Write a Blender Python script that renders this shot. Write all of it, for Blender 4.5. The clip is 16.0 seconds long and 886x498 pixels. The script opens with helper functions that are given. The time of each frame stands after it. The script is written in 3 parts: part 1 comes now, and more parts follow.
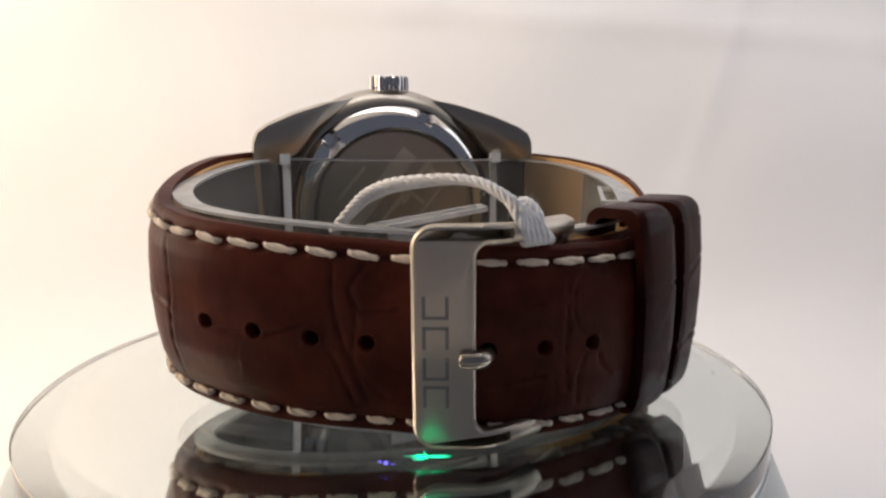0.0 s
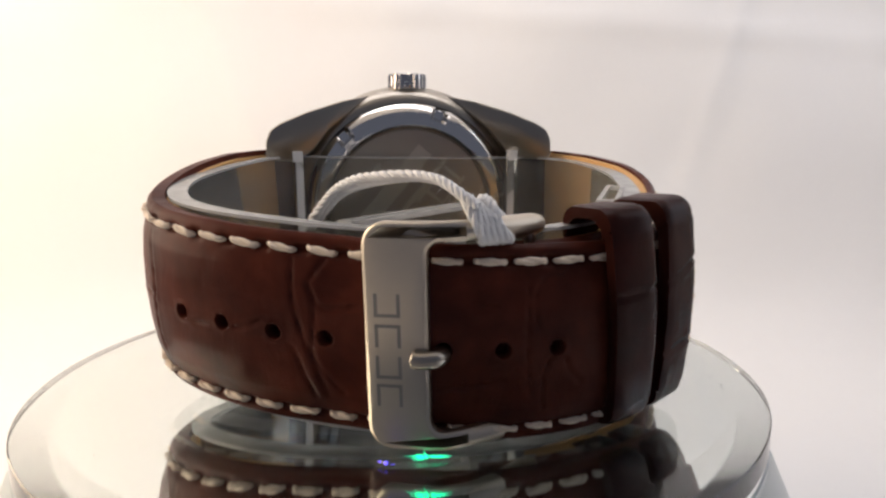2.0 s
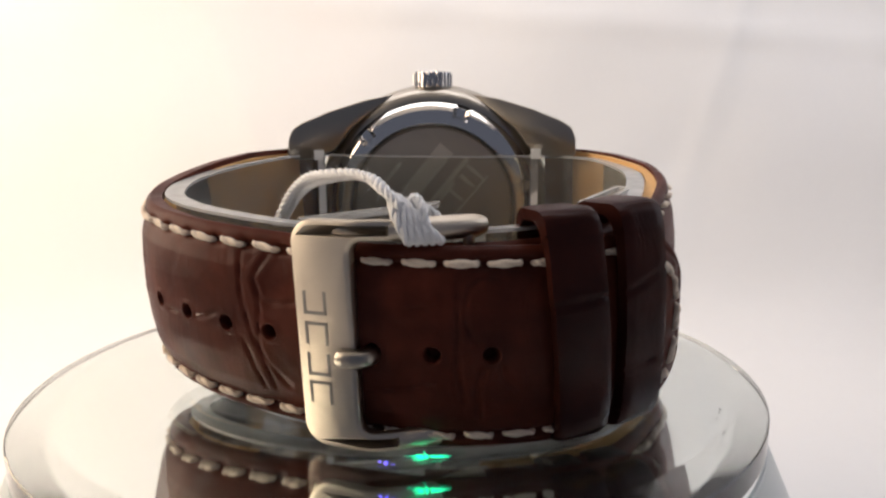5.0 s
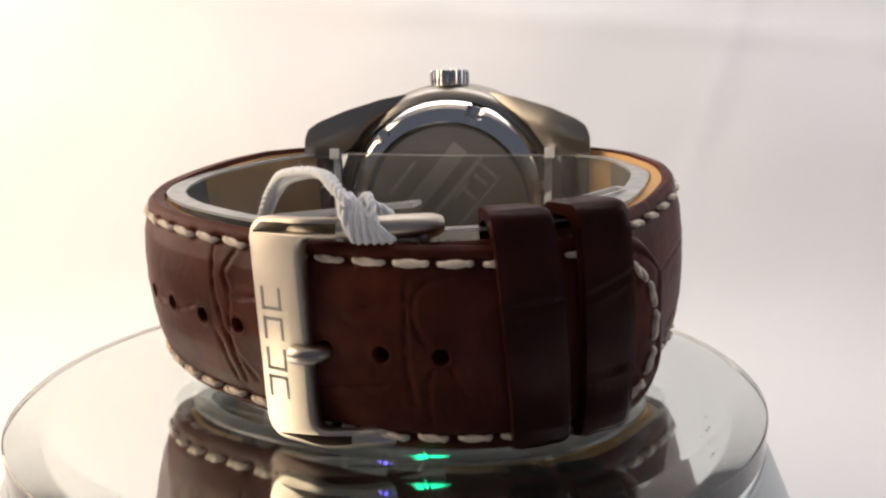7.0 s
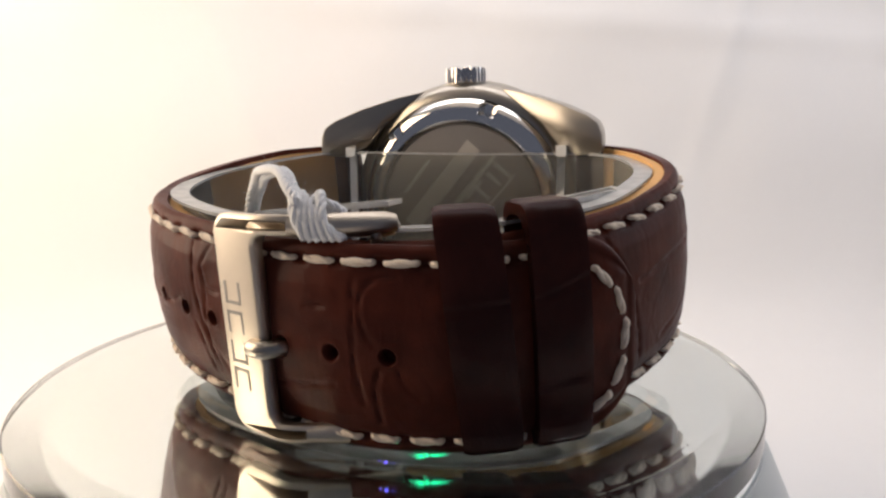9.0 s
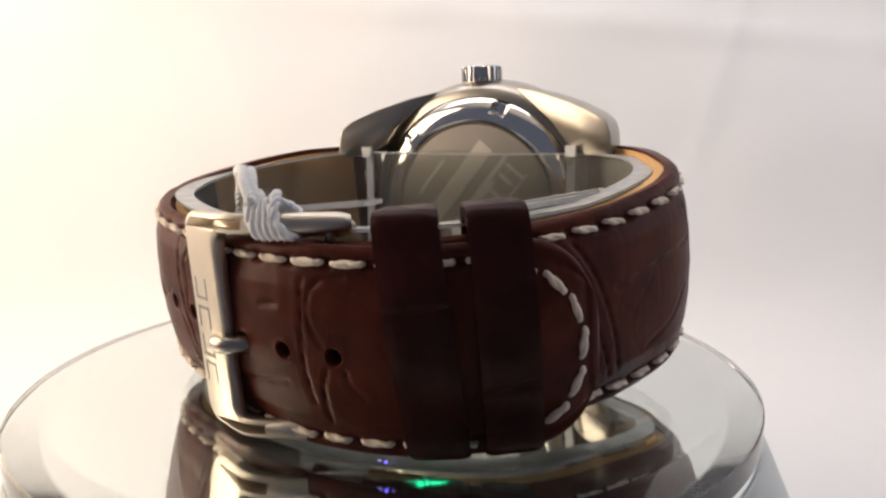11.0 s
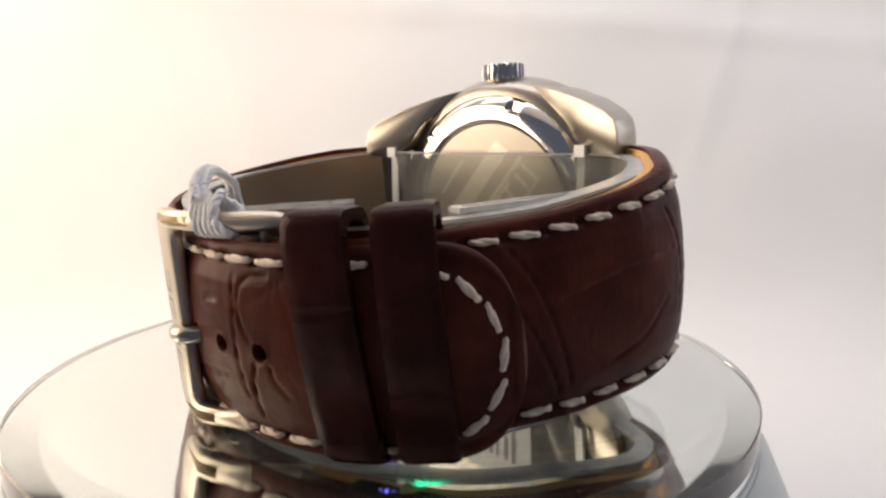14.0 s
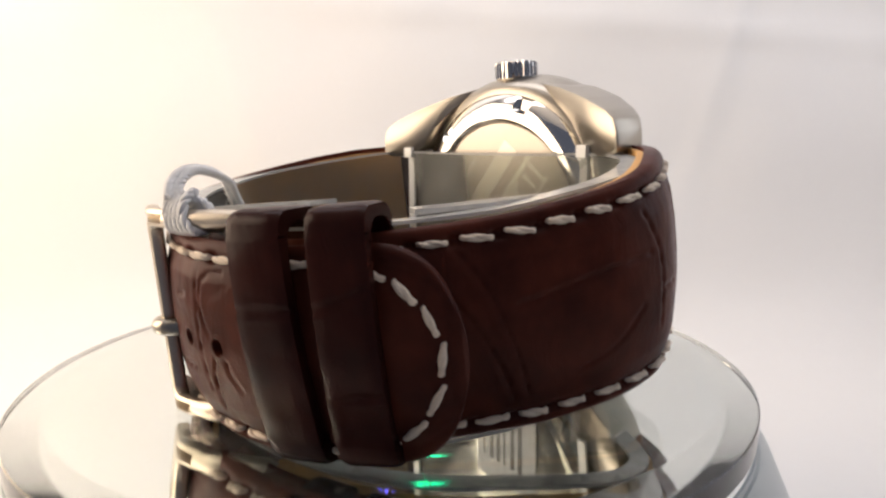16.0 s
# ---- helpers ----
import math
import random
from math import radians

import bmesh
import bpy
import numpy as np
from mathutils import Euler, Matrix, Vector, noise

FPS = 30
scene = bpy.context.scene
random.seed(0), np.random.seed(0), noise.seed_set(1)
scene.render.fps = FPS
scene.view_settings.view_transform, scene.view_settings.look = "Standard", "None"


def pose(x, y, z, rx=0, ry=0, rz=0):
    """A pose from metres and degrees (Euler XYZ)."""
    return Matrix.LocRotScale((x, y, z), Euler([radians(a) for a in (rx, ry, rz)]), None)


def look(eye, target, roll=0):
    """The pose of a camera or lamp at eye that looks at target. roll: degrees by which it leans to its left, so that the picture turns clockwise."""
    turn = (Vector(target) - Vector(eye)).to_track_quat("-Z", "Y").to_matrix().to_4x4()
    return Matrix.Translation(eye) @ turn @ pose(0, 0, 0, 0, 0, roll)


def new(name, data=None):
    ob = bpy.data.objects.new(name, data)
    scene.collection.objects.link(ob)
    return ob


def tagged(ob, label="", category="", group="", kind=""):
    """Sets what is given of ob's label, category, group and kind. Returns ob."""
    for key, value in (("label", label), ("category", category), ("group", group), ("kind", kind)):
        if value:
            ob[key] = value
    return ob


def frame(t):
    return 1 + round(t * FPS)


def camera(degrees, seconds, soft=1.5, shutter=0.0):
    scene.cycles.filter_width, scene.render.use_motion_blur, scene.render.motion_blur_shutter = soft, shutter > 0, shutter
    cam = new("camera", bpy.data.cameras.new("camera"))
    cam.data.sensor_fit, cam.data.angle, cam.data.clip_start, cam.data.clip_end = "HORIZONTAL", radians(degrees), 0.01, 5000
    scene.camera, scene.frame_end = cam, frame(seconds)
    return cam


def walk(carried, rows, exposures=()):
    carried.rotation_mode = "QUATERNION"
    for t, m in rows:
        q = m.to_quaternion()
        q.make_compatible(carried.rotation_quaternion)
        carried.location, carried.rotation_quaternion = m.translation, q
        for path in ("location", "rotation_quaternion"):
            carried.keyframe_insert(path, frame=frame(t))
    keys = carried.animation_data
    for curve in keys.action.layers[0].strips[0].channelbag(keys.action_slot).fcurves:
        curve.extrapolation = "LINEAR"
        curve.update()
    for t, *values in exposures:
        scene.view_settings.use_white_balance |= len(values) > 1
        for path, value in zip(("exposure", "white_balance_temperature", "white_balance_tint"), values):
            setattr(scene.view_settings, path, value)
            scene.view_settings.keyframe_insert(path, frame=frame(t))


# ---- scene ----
U = 0.00088            # one plan unit in metres; the plan below is drawn in these units
SPIN = -4.018          # degrees per second of the turntable

# ---- camera ----
cam = camera(69.21, 16.0, soft=2.5)
EYE = Vector((8.02, -115.0, 39.53)) * U
AIM = EYE + Vector((0, math.cos(radians(8.587)), -math.sin(radians(8.587))))
walk(cam, [(0, look(EYE, AIM, -0.394)), (16, look(EYE, AIM, -0.394))], [(0, -0.12), (1.5, -0.03), (4, 0.0), (16, 0.0)])

# ---- light ----
world = bpy.data.worlds.new("room")
scene.world = world
world.use_nodes = True
world.node_tree.nodes["Background"].inputs[0].default_value = (0.57, 0.62, 0.82, 1)
world.node_tree.nodes["Background"].inputs[1].default_value = 0.17


def softbox(name, at, to, size, watts, colour):
    d = bpy.data.lights.new(name, "AREA")
    d.shape, d.size, d.size_y, d.energy, d.color = "RECTANGLE", size[0] * U, size[1] * U, watts, colour
    ob = new(name, d)
    ob.matrix_world = look(Vector(at) * U, Vector(to) * U)
    return ob


softbox("warm_lamp", (-268, -8, 132), (0, 5, 98), (235, 255), 0.78, (1.0, 0.80, 0.59))
softbox("window_light", (332, 30, 150), (0, 40, 130), (180, 280), 0.13, (0.70, 0.82, 1.0))
softbox("top_light", (0, 40, 350), (40, 176, 255), (420, 190), 0.64, (0.965, 0.945, 1.0))


# ---- materials ----
def mat(name, colour, rough=0.5, metal=0.0, scale=3000.0, bump=0.0, vary=0.15, **extra):
    """Principled surface with colour variation at two scales and fine relief."""
    m = bpy.data.materials.new(name)
    m.use_nodes = True
    nt = m.node_tree
    b = nt.nodes["Principled BSDF"]
    b.inputs["Roughness"].default_value, b.inputs["Metallic"].default_value = rough, metal
    for k, v in extra.items():
        b.inputs[k.replace("_", " ")].default_value = v
    tc = nt.nodes.new("ShaderNodeTexCoord")
    n1, n2 = nt.nodes.new("ShaderNodeTexNoise"), nt.nodes.new("ShaderNodeTexNoise")
    n1.inputs["Scale"].default_value, n2.inputs["Scale"].default_value = scale, scale / 9
    n1.inputs["Detail"].default_value = n2.inputs["Detail"].default_value = 4
    mix = nt.nodes.new("ShaderNodeMix")
    mix.data_type = "RGBA"
    add = nt.nodes.new("ShaderNodeMath")
    add.operation = "ADD"
    half = nt.nodes.new("ShaderNodeMath")
    half.operation, half.inputs[1].default_value = "MULTIPLY", 0.5
    for n in (n1, n2):
        nt.links.new(tc.outputs["Object"], n.inputs["Vector"])
    nt.links.new(n1.outputs["Fac"], add.inputs[0])
    nt.links.new(n2.outputs["Fac"], add.inputs[1])
    nt.links.new(add.outputs[0], half.inputs[0])
    nt.links.new(half.outputs[0], mix.inputs["Factor"])
    mix.inputs["A"].default_value = (*[c * (1 - vary) for c in colour], 1)
    mix.inputs["B"].default_value = (*[min(1, c * (1 + vary)) for c in colour], 1)
    nt.links.new(mix.outputs["Result"], b.inputs["Base Color"])
    if bump:
        bp = nt.nodes.new("ShaderNodeBump")
        bp.inputs["Strength"].default_value, bp.inputs["Distance"].default_value = bump, 0.0002
        nt.links.new(n1.outputs["Fac"], bp.inputs["Height"])
        nt.links.new(bp.outputs["Normal"], b.inputs["Normal"])
    return m


def leather(name, dark, light, rough, crease=1.0, gloss=0.34):
    """Embossed leather: large plates split by creases in the strap's own length and width, fine wrinkles and pores."""
    m = bpy.data.materials.new(name)
    m.use_nodes = True
    nt = m.node_tree
    nt.nodes.remove(nt.nodes["Principled BSDF"])

    def node(kind, **values):
        n = nt.nodes.new("ShaderNode" + kind)
        for k, v in values.items():
            n.inputs[k.replace("_", " ")].default_value = v
        return n
    link = nt.links.new
    uv = node("UVMap")
    uv.uv_map = "UVMap"
    warp = node("TexNoise", Scale=110, Detail=3)
    wmix = nt.nodes.new("ShaderNodeMix")
    wmix.data_type, wmix.blend_type = "RGBA", "LINEAR_LIGHT"
    wmix.inputs["Factor"].default_value = 0.0035
    plates = node("Mapping", Scale=(66, 58, 1))
    vo = node("TexVoronoi", Scale=1.0, Randomness=1.0)
    vo.feature = "DISTANCE_TO_EDGE"
    ramp = nt.nodes.new("ShaderNodeValToRGB")
    ramp.color_ramp.elements[0].position, ramp.color_ramp.elements[1].position = 0.0, 0.05
    ramp.color_ramp.interpolation = "EASE"
    long = node("Mapping", Scale=(900, 130, 1))
    wrinkle = node("TexNoise", Scale=1.0, Detail=4, Distortion=1.2)
    pores = node("TexNoise", Scale=2600, Detail=5)
    blot = node("TexNoise", Scale=150, Detail=5)
    link(uv.outputs[0], warp.inputs["Vector"])
    link(uv.outputs[0], wmix.inputs["A"])
    link(warp.outputs["Color"], wmix.inputs["B"])
    link(wmix.outputs["Result"], plates.inputs["Vector"])
    link(wmix.outputs["Result"], long.inputs["Vector"])
    link(plates.outputs[0], vo.inputs["Vector"])
    link(long.outputs[0], wrinkle.inputs["Vector"])
    link(vo.outputs["Distance"], ramp.inputs[0])
    link(uv.outputs[0], pores.inputs["Vector"])
    link(uv.outputs[0], blot.inputs["Vector"])
    tone = nt.nodes.new("ShaderNodeValToRGB")
    tone.color_ramp.elements[0].position, tone.color_ramp.elements[1].position = 0.22, 0.80
    tone.color_ramp.elements[0].color, tone.color_ramp.elements[1].color = (*dark, 1), (*light, 1)
    link(blot.outputs["Fac"], tone.inputs[0])
    last = None
    for tex, strength, depth in ((ramp.outputs["Color"], 0.10 * crease, 0.0002), (wrinkle.outputs["Fac"], 0.22 * crease, 0.00022), (pores.outputs["Fac"], 0.22, 0.00008)):
        b = node("Bump", Strength=strength, Distance=depth)
        link(tex, b.inputs["Height"])
        if last:
            link(last.outputs["Normal"], b.inputs["Normal"])
        last = b
    df, gl = node("BsdfDiffuse", Roughness=0.4), node("BsdfGlossy", Roughness=rough)
    gl.inputs["Color"].default_value = (0.93, 0.90, 0.92, 1)
    fr, amount, mx = node("Fresnel", IOR=1.42), nt.nodes.new("ShaderNodeMath"), node("MixShader")
    amount.operation, amount.inputs[1].default_value = "MULTIPLY", gloss
    link(tone.outputs["Color"], df.inputs["Color"])
    link(last.outputs["Normal"], df.inputs["Normal"])
    link(last.outputs["Normal"], gl.inputs["Normal"])
    link(last.outputs["Normal"], fr.inputs["Normal"])
    link(fr.outputs[0], amount.inputs[0])
    link(amount.outputs[0], mx.inputs[0])
    link(df.outputs[0], mx.inputs[1])
    link(gl.outputs[0], mx.inputs[2])
    link(mx.outputs[0], nt.nodes["Material Output"].inputs[0])
    return m


def clear(name, tint, gloss=0.06):
    """Thin clear plastic: lets light straight through, with a Fresnel gloss."""
    m = bpy.data.materials.new(name)
    m.use_nodes = True
    nt = m.node_tree
    out = nt.nodes["Material Output"]
    nt.nodes.remove(nt.nodes["Principled BSDF"])
    tr, gl, fr, mx = (nt.nodes.new("ShaderNode" + n) for n in ("BsdfTransparent", "BsdfGlossy", "Fresnel", "MixShader"))
    tr.inputs[0].default_value = (*tint, 1)
    gl.inputs["Roughness"].default_value = gloss
    fr.inputs["IOR"].default_value = 1.35
    nt.links.new(fr.outputs[0], mx.inputs[0])
    nt.links.new(tr.outputs[0], mx.inputs[1])
    nt.links.new(gl.outputs[0], mx.inputs[2])
    df, haze = nt.nodes.new("ShaderNodeBsdfDiffuse"), nt.nodes.new("ShaderNodeMixShader")
    df.inputs[0].default_value = (0.8, 0.8, 0.78, 1)
    scuff, fac = nt.nodes.new("ShaderNodeTexNoise"), nt.nodes.new("ShaderNodeMath")
    scuff.inputs["Scale"].default_value, scuff.inputs["Detail"].default_value = 160, 5
    fac.operation, fac.inputs[1].default_value = "MULTIPLY", 0.2
    tc = nt.nodes.new("ShaderNodeTexCoord")
    nt.links.new(tc.outputs["Object"], scuff.inputs["Vector"])
    nt.links.new(scuff.outputs["Fac"], fac.inputs[0])
    nt.links.new(fac.outputs[0], haze.inputs[0])
    nt.links.new(mx.outputs[0], haze.inputs[1])
    nt.links.new(df.outputs[0], haze.inputs[2])
    nt.links.new(haze.outputs[0], out.inputs[0])
    return m


def frosted(name, tint):
    """Milky plastic: scatters light back and through, with a soft gloss."""
    m = bpy.data.materials.new(name)
    m.use_nodes = True
    nt = m.node_tree
    nt.nodes.remove(nt.nodes["Principled BSDF"])
    df, tl, tr, gl, fr, cloud, tc = (nt.nodes.new("ShaderNode" + n) for n in ("BsdfDiffuse", "BsdfTranslucent", "BsdfTransparent", "BsdfGlossy", "Fresnel", "TexNoise", "TexCoord"))
    both, thin, top = (nt.nodes.new("ShaderNodeMixShader") for _ in range(3))
    df.inputs[0].default_value = tl.inputs[0].default_value = (*tint, 1)
    gl.inputs["Roughness"].default_value = 0.22
    cloud.inputs["Scale"].default_value, cloud.inputs["Detail"].default_value = 420, 4
    part_clear = nt.nodes.new("ShaderNodeMath")
    part_clear.operation, part_clear.inputs[1].default_value = "MULTIPLY", 0.55
    both.inputs[0].default_value = 0.45
    nt.links.new(tc.outputs["Object"], cloud.inputs["Vector"])
    nt.links.new(cloud.outputs["Fac"], part_clear.inputs[0])
    nt.links.new(part_clear.outputs[0], thin.inputs[0])
    nt.links.new(df.outputs[0], both.inputs[1])
    nt.links.new(tl.outputs[0], both.inputs[2])
    nt.links.new(both.outputs[0], thin.inputs[1])
    nt.links.new(tr.outputs[0], thin.inputs[2])
    nt.links.new(fr.outputs[0], top.inputs[0])
    nt.links.new(thin.outputs[0], top.inputs[1])
    nt.links.new(gl.outputs[0], top.inputs[2])
    nt.links.new(top.outputs[0], nt.nodes["Material Output"].inputs[0])
    return m


def glow(name, colour, strength):
    m = mat(name, colour, 0.3)
    b = m.node_tree.nodes["Principled BSDF"]
    b.inputs["Emission Color"].default_value, b.inputs["Emission Strength"].default_value = (*colour, 1), strength
    return m


LEATHER = leather("brown_leather", (0.037, 0.0080, 0.0052), (0.132, 0.0318, 0.0168), 0.34, 1.3, 0.31)
LOOP_LEATHER = leather("loop_leather", (0.015, 0.0040, 0.0031), (0.048, 0.0120, 0.0082), 0.25, 1.0, 0.36)
EDGE = mat("burnished_edge", (0.026, 0.011, 0.008), 0.5, bump=0.3)
LINING = mat("tan_lining", (0.70, 0.40, 0.15), 0.7, bump=0.4, vary=0.2)
THREAD = mat("cream_thread", (0.80, 0.68, 0.55), 0.85, bump=0.8, scale=6000, vary=0.25)
STRING = mat("white_cotton", (0.93, 0.92, 0.90), 0.9, bump=0.9, scale=5000, vary=0.12)
BRUSHED = mat("brushed_steel", (0.54, 0.48, 0.40), 0.38, 1.0, bump=0.12, scale=9000, vary=0.06)
STEEL = mat("case_steel", (0.39, 0.355, 0.305), 0.3, 1.0, bump=0.04, vary=0.05)
LINE = mat("etched_steel", (0.68, 0.635, 0.565), 0.45, 1.0, vary=0.1)
SATIN = mat("satin_steel", (0.46, 0.42, 0.37), 0.36, 1.0, bump=0.05, scale=7000, vary=0.10)
RING = mat("ring_steel", (0.80, 0.77, 0.73), 0.10, 1.0, vary=0.04)
CHROME = mat("polished_steel", (0.74, 0.72, 0.70), 0.12, 1.0, vary=0.03)
ETCH = mat("etched_grey", (0.30, 0.29, 0.28), 0.6, 0.9, vary=0.1)
FROST = frosted("frosted_plastic", (0.80, 0.81, 0.80))
# white stands in for the reflections along the posts
POST_SHINE = mat("post_shine", (0.88, 0.88, 0.86), 0.25, vary=0.05)
CLEAR = clear("clear_plastic", (0.93, 0.94, 0.92))
GLASS = mat("mirror_glass", (0.985, 0.995, 0.99), 0.0, vary=0.0, Transmission_Weight=1.0, IOR=1.5)
SILVER = mat("mirror_silver", (0.90, 0.945, 0.94), 0.0, 0.985, vary=0.01)
BASE_PLASTIC = mat("silver_plastic", (0.47, 0.52, 0.53), 0.3, bump=0.05, vary=0.04)
CLOTH = mat("white_cloth", (0.80, 0.79, 0.78), 0.9, bump=0.35, scale=1800, vary=0.02)
LABEL = mat("paper_label", (0.70, 0.71, 0.72), 0.6, vary=0.05)
INK = mat("grey_ink", (0.22, 0.22, 0.22), 0.6)
DIAL = mat("dark_dial", (0.03, 0.03, 0.035), 0.4)


# ---- building helpers ----
def part(name, bm, material, parent=None, label="", angle=35):
    """Links a bmesh, drawn in plan units, as one mesh object under a thing."""
    bmesh.ops.recalc_face_normals(bm, faces=bm.faces)
    bm.transform(Matrix.Scale(U, 4))
    me = bpy.data.meshes.new(name)
    bm.to_mesh(me)
    bm.free()
    me.polygons.foreach_set("use_smooth", [True] * len(me.polygons))
    me.set_sharp_from_angle(angle=radians(angle))
    me.materials.append(material)
    ob = new(name, me)
    ob.parent = parent
    return tagged(ob, label)


def thing(name, label, category, group="", kind=""):
    return tagged(new(name), label, category, group, kind)


def catmull(pts, n=24):
    """A smooth line through points (any dimension), as a dense numpy array."""
    p = np.array(pts, float)
    p = np.vstack([2 * p[0] - p[1], p, 2 * p[-1] - p[-2]])
    out = []
    for a, b, c, d in zip(p, p[1:], p[2:], p[3:]):
        for k in range(n):
            t = k / n
            out.append(0.5 * (2 * b + (c - a) * t + (2 * a - 5 * b + 4 * c - d) * t * t + (3 * b - a - 3 * c + d) * t ** 3))
    out.append(p[-2])
    return np.array(out)


CASE_AT, CASE_YAW = Vector((-3.2, 26.5, 28.4)), 17.7
CASE_N = (-math.sin(radians(CASE_YAW)), math.cos(radians(CASE_YAW)))
LEAN = 0.10


def zmid(x, y):
    """Height of the strap's middle line: the ring rises towards the case."""
    d = (x - CASE_AT.x) * CASE_N[0] + (y - CASE_AT.y) * CASE_N[1]
    return float(np.interp(d, [-66, -54, -41, -28, -10, 0], [16.2, 18.1, 19.6, 22.0, 25.3, 26.3])) - 0.014 * (x - 8)


class Ring:
    """A line in plan with arc length, outward side and the strap's height."""

    def __init__(self, pts, side=1):
        self.p, self.side = catmull(pts), side
        self.s = np.concatenate([[0], np.cumsum(np.hypot(*np.diff(self.p, axis=0).T))])
        self.length = self.s[-1]

    def at(self, s):
        return np.array([np.interp(s, self.s, self.p[:, k]) for k in (0, 1)])

    def frame_at(self, s):
        a, b = self.at(max(0, s - 0.6)), self.at(min(self.length, s + 0.6))
        t = (b - a) / np.hypot(*(b - a))
        return self.at(s), t, self.side * np.array([t[1], -t[0]])

    def nearest(self, x, y):
        return float(self.s[np.argmin(np.hypot(self.p[:, 0] - x, self.p[:, 1] - y))])

    def point(self, s, v, off, half):
        """v: place across the width, -1 below to 1 above; off: distance out from the line."""
        p, t, n = self.frame_at(s)
        q = p + n * off
        h = v * half
        return Vector((q[0], q[1] - LEAN * h, zmid(*p) + h))

    def axes(self, s):
        p, t, n = self.frame_at(s)
        return Vector((t[0], t[1], 0)), Vector((n[0], n[1], 0))


# outer middle lines of the two straps, from lug to end, seen from above
TAIL = Ring([(-25.6, 21.6), (-30.6, 18.0), (-35.2, 9.5), (-37.5, -1), (-37.5, -12), (-35.2, -22.0), (-30.6, -28.5), (-24.0, -33.0), (-16, -36.0),
             (-8.5, -37.3), (0, -37.9), (8, -38.6), (14, -38.4), (20.8, -37.3), (27, -34.9), (33.2, -31.2), (38.8, -26.4),
             (44.4, -20.0), (48.4, -14.6), (49.8, -12.1)])
HEAD = Ring([(19.0, 36.0), (25.0, 36.2), (32.5, 33.5), (39.2, 27.4), (44.7, 20.5), (46.9, 12.2), (46.5, 3), (45.2, -5), (43.0, -13), (39.4, -20.5),
             (34.0, -26.8), (28.0, -31.0), (22.5, -33.4), (17.5, -34.4)], -1)
CUFF = Ring([(18.0, 30.0), (25.5, 29.0), (33.5, 25), (39.0, 17), (40.6, 7), (40.2, -4), (37.4, -14), (31.6, -22.3), (24, -28.2), (14, -32.0), (3, -33.2),
             (-8, -32.4), (-19, -29.2), (-27.5, -23.5), (-31.8, -15), (-31.6, -5), (-28.8, 5), (-24.5, 13.5)], -1)


def bulge(v):
    a = abs(v)
    return float(np.interp(a, [0, 0.35, 0.62, 0.76, 0.83, 0.90, 0.96, 1.0], [0, -0.18, -0.6, -1.15, -1.55, -1.5, -1.75, -2.4]))


# embossed creases as lines of (length along the strap, height from its middle)
TAIL_CREASES = [((67.3, -1.0), (74.6, -0.3), (79.0, 1.4)), ((83.0, 10.2), (83.1, 4.8), (84.2, -0.1), (86.0, -3.9), (89.2, -7.2)),
                ((87.4, 10.2), (85.2, 6.8), (85.8, 4.6), (85.7, 0.8), (85.3, -3.1), (87.0, -7.9)), ((85.2, 6.5), (87.0, 3.9), (91.6, 4.6)),
                ((82.7, -1.8), (85.1, -8.3)), ((100.2, -5.4), (105.1, -4.8), (109.5, -4.1)), ((113.0, 8.7), (112.8, 4.5), (112.6, -1.8), (113.3, -6.0)),
                ((106.4, 5.3), (109.2, 5.6)), ((118.5, 9.4), (115.7, 9.0), (113.9, 7.2), (113.7, 4.3), (114.6, 2.1), (115.9, 0.6)),
                ((115.6, -1.6), (114.8, -4.4), (115.0, -8.5)), ((118.0, -1.8), (118.3, -3.2), (120.1, -5.0)),
                ((57.0, 9.5), (58.2, 3.0), (57.4, -4.0), (58.6, -9.0)), ((44.0, 10.0), (45.0, 1.0), (43.5, -9.0)), ((45.0, 1.0), (57.8, 0.5)), ((30.0, 9.0), (31.0, -9.0))]
HEAD_CREASES = [((63.0, 10.5), (59.5, 5.1), (56.7, -2.5), (55.3, -8.4)), ((65.0, 6.0), (61.5, 1.5), (58.6, -4.5), (57.0, -9.0)), ((55.9, 2.9), (45.7, 4.1), (36.1, 4.4)),
                ((49.1, -7.3), (43.4, -5.7), (38.0, -2.0)), ((36.5, 9.5), (33.7, 2.9), (33.9, -5.9)), ((22.0, 9.5), (20.6, 0.0), (21.6, -9.0)), ((33.8, -1.0), (21.0, -2.4))]


def relief(creases, S, Hh):
    """Depth of the embossing: a groove on each crease line and soft shoulders beside it."""
    out = np.zeros_like(S)
    for c in creases:
        c = catmull(c, 6)
        d2 = np.full(S.shape, 1e9)
        for (s0, h0), (s1, h1) in zip(c, c[1:]):
            ds, dh = s1 - s0, h1 - h0
            u = np.clip(((S - s0) * ds + (Hh - h0) * dh) / (ds * ds + dh * dh + 1e-9), 0, 1)
            d2 = np.minimum(d2, (S - s0 - u * ds) ** 2 + (Hh - h0 - u * dh) ** 2)
        d = np.sqrt(d2)
        depth = 0.20 + 0.08 * np.sin(S * 1.7 + Hh * 2.3)          # uneven depth along each crease
        out += -depth * np.exp(-(d / 0.26) ** 2) + 0.045 * np.exp(-((d - 0.8) / 0.5) ** 2)
    return np.clip(out, -0.28, 0.09)


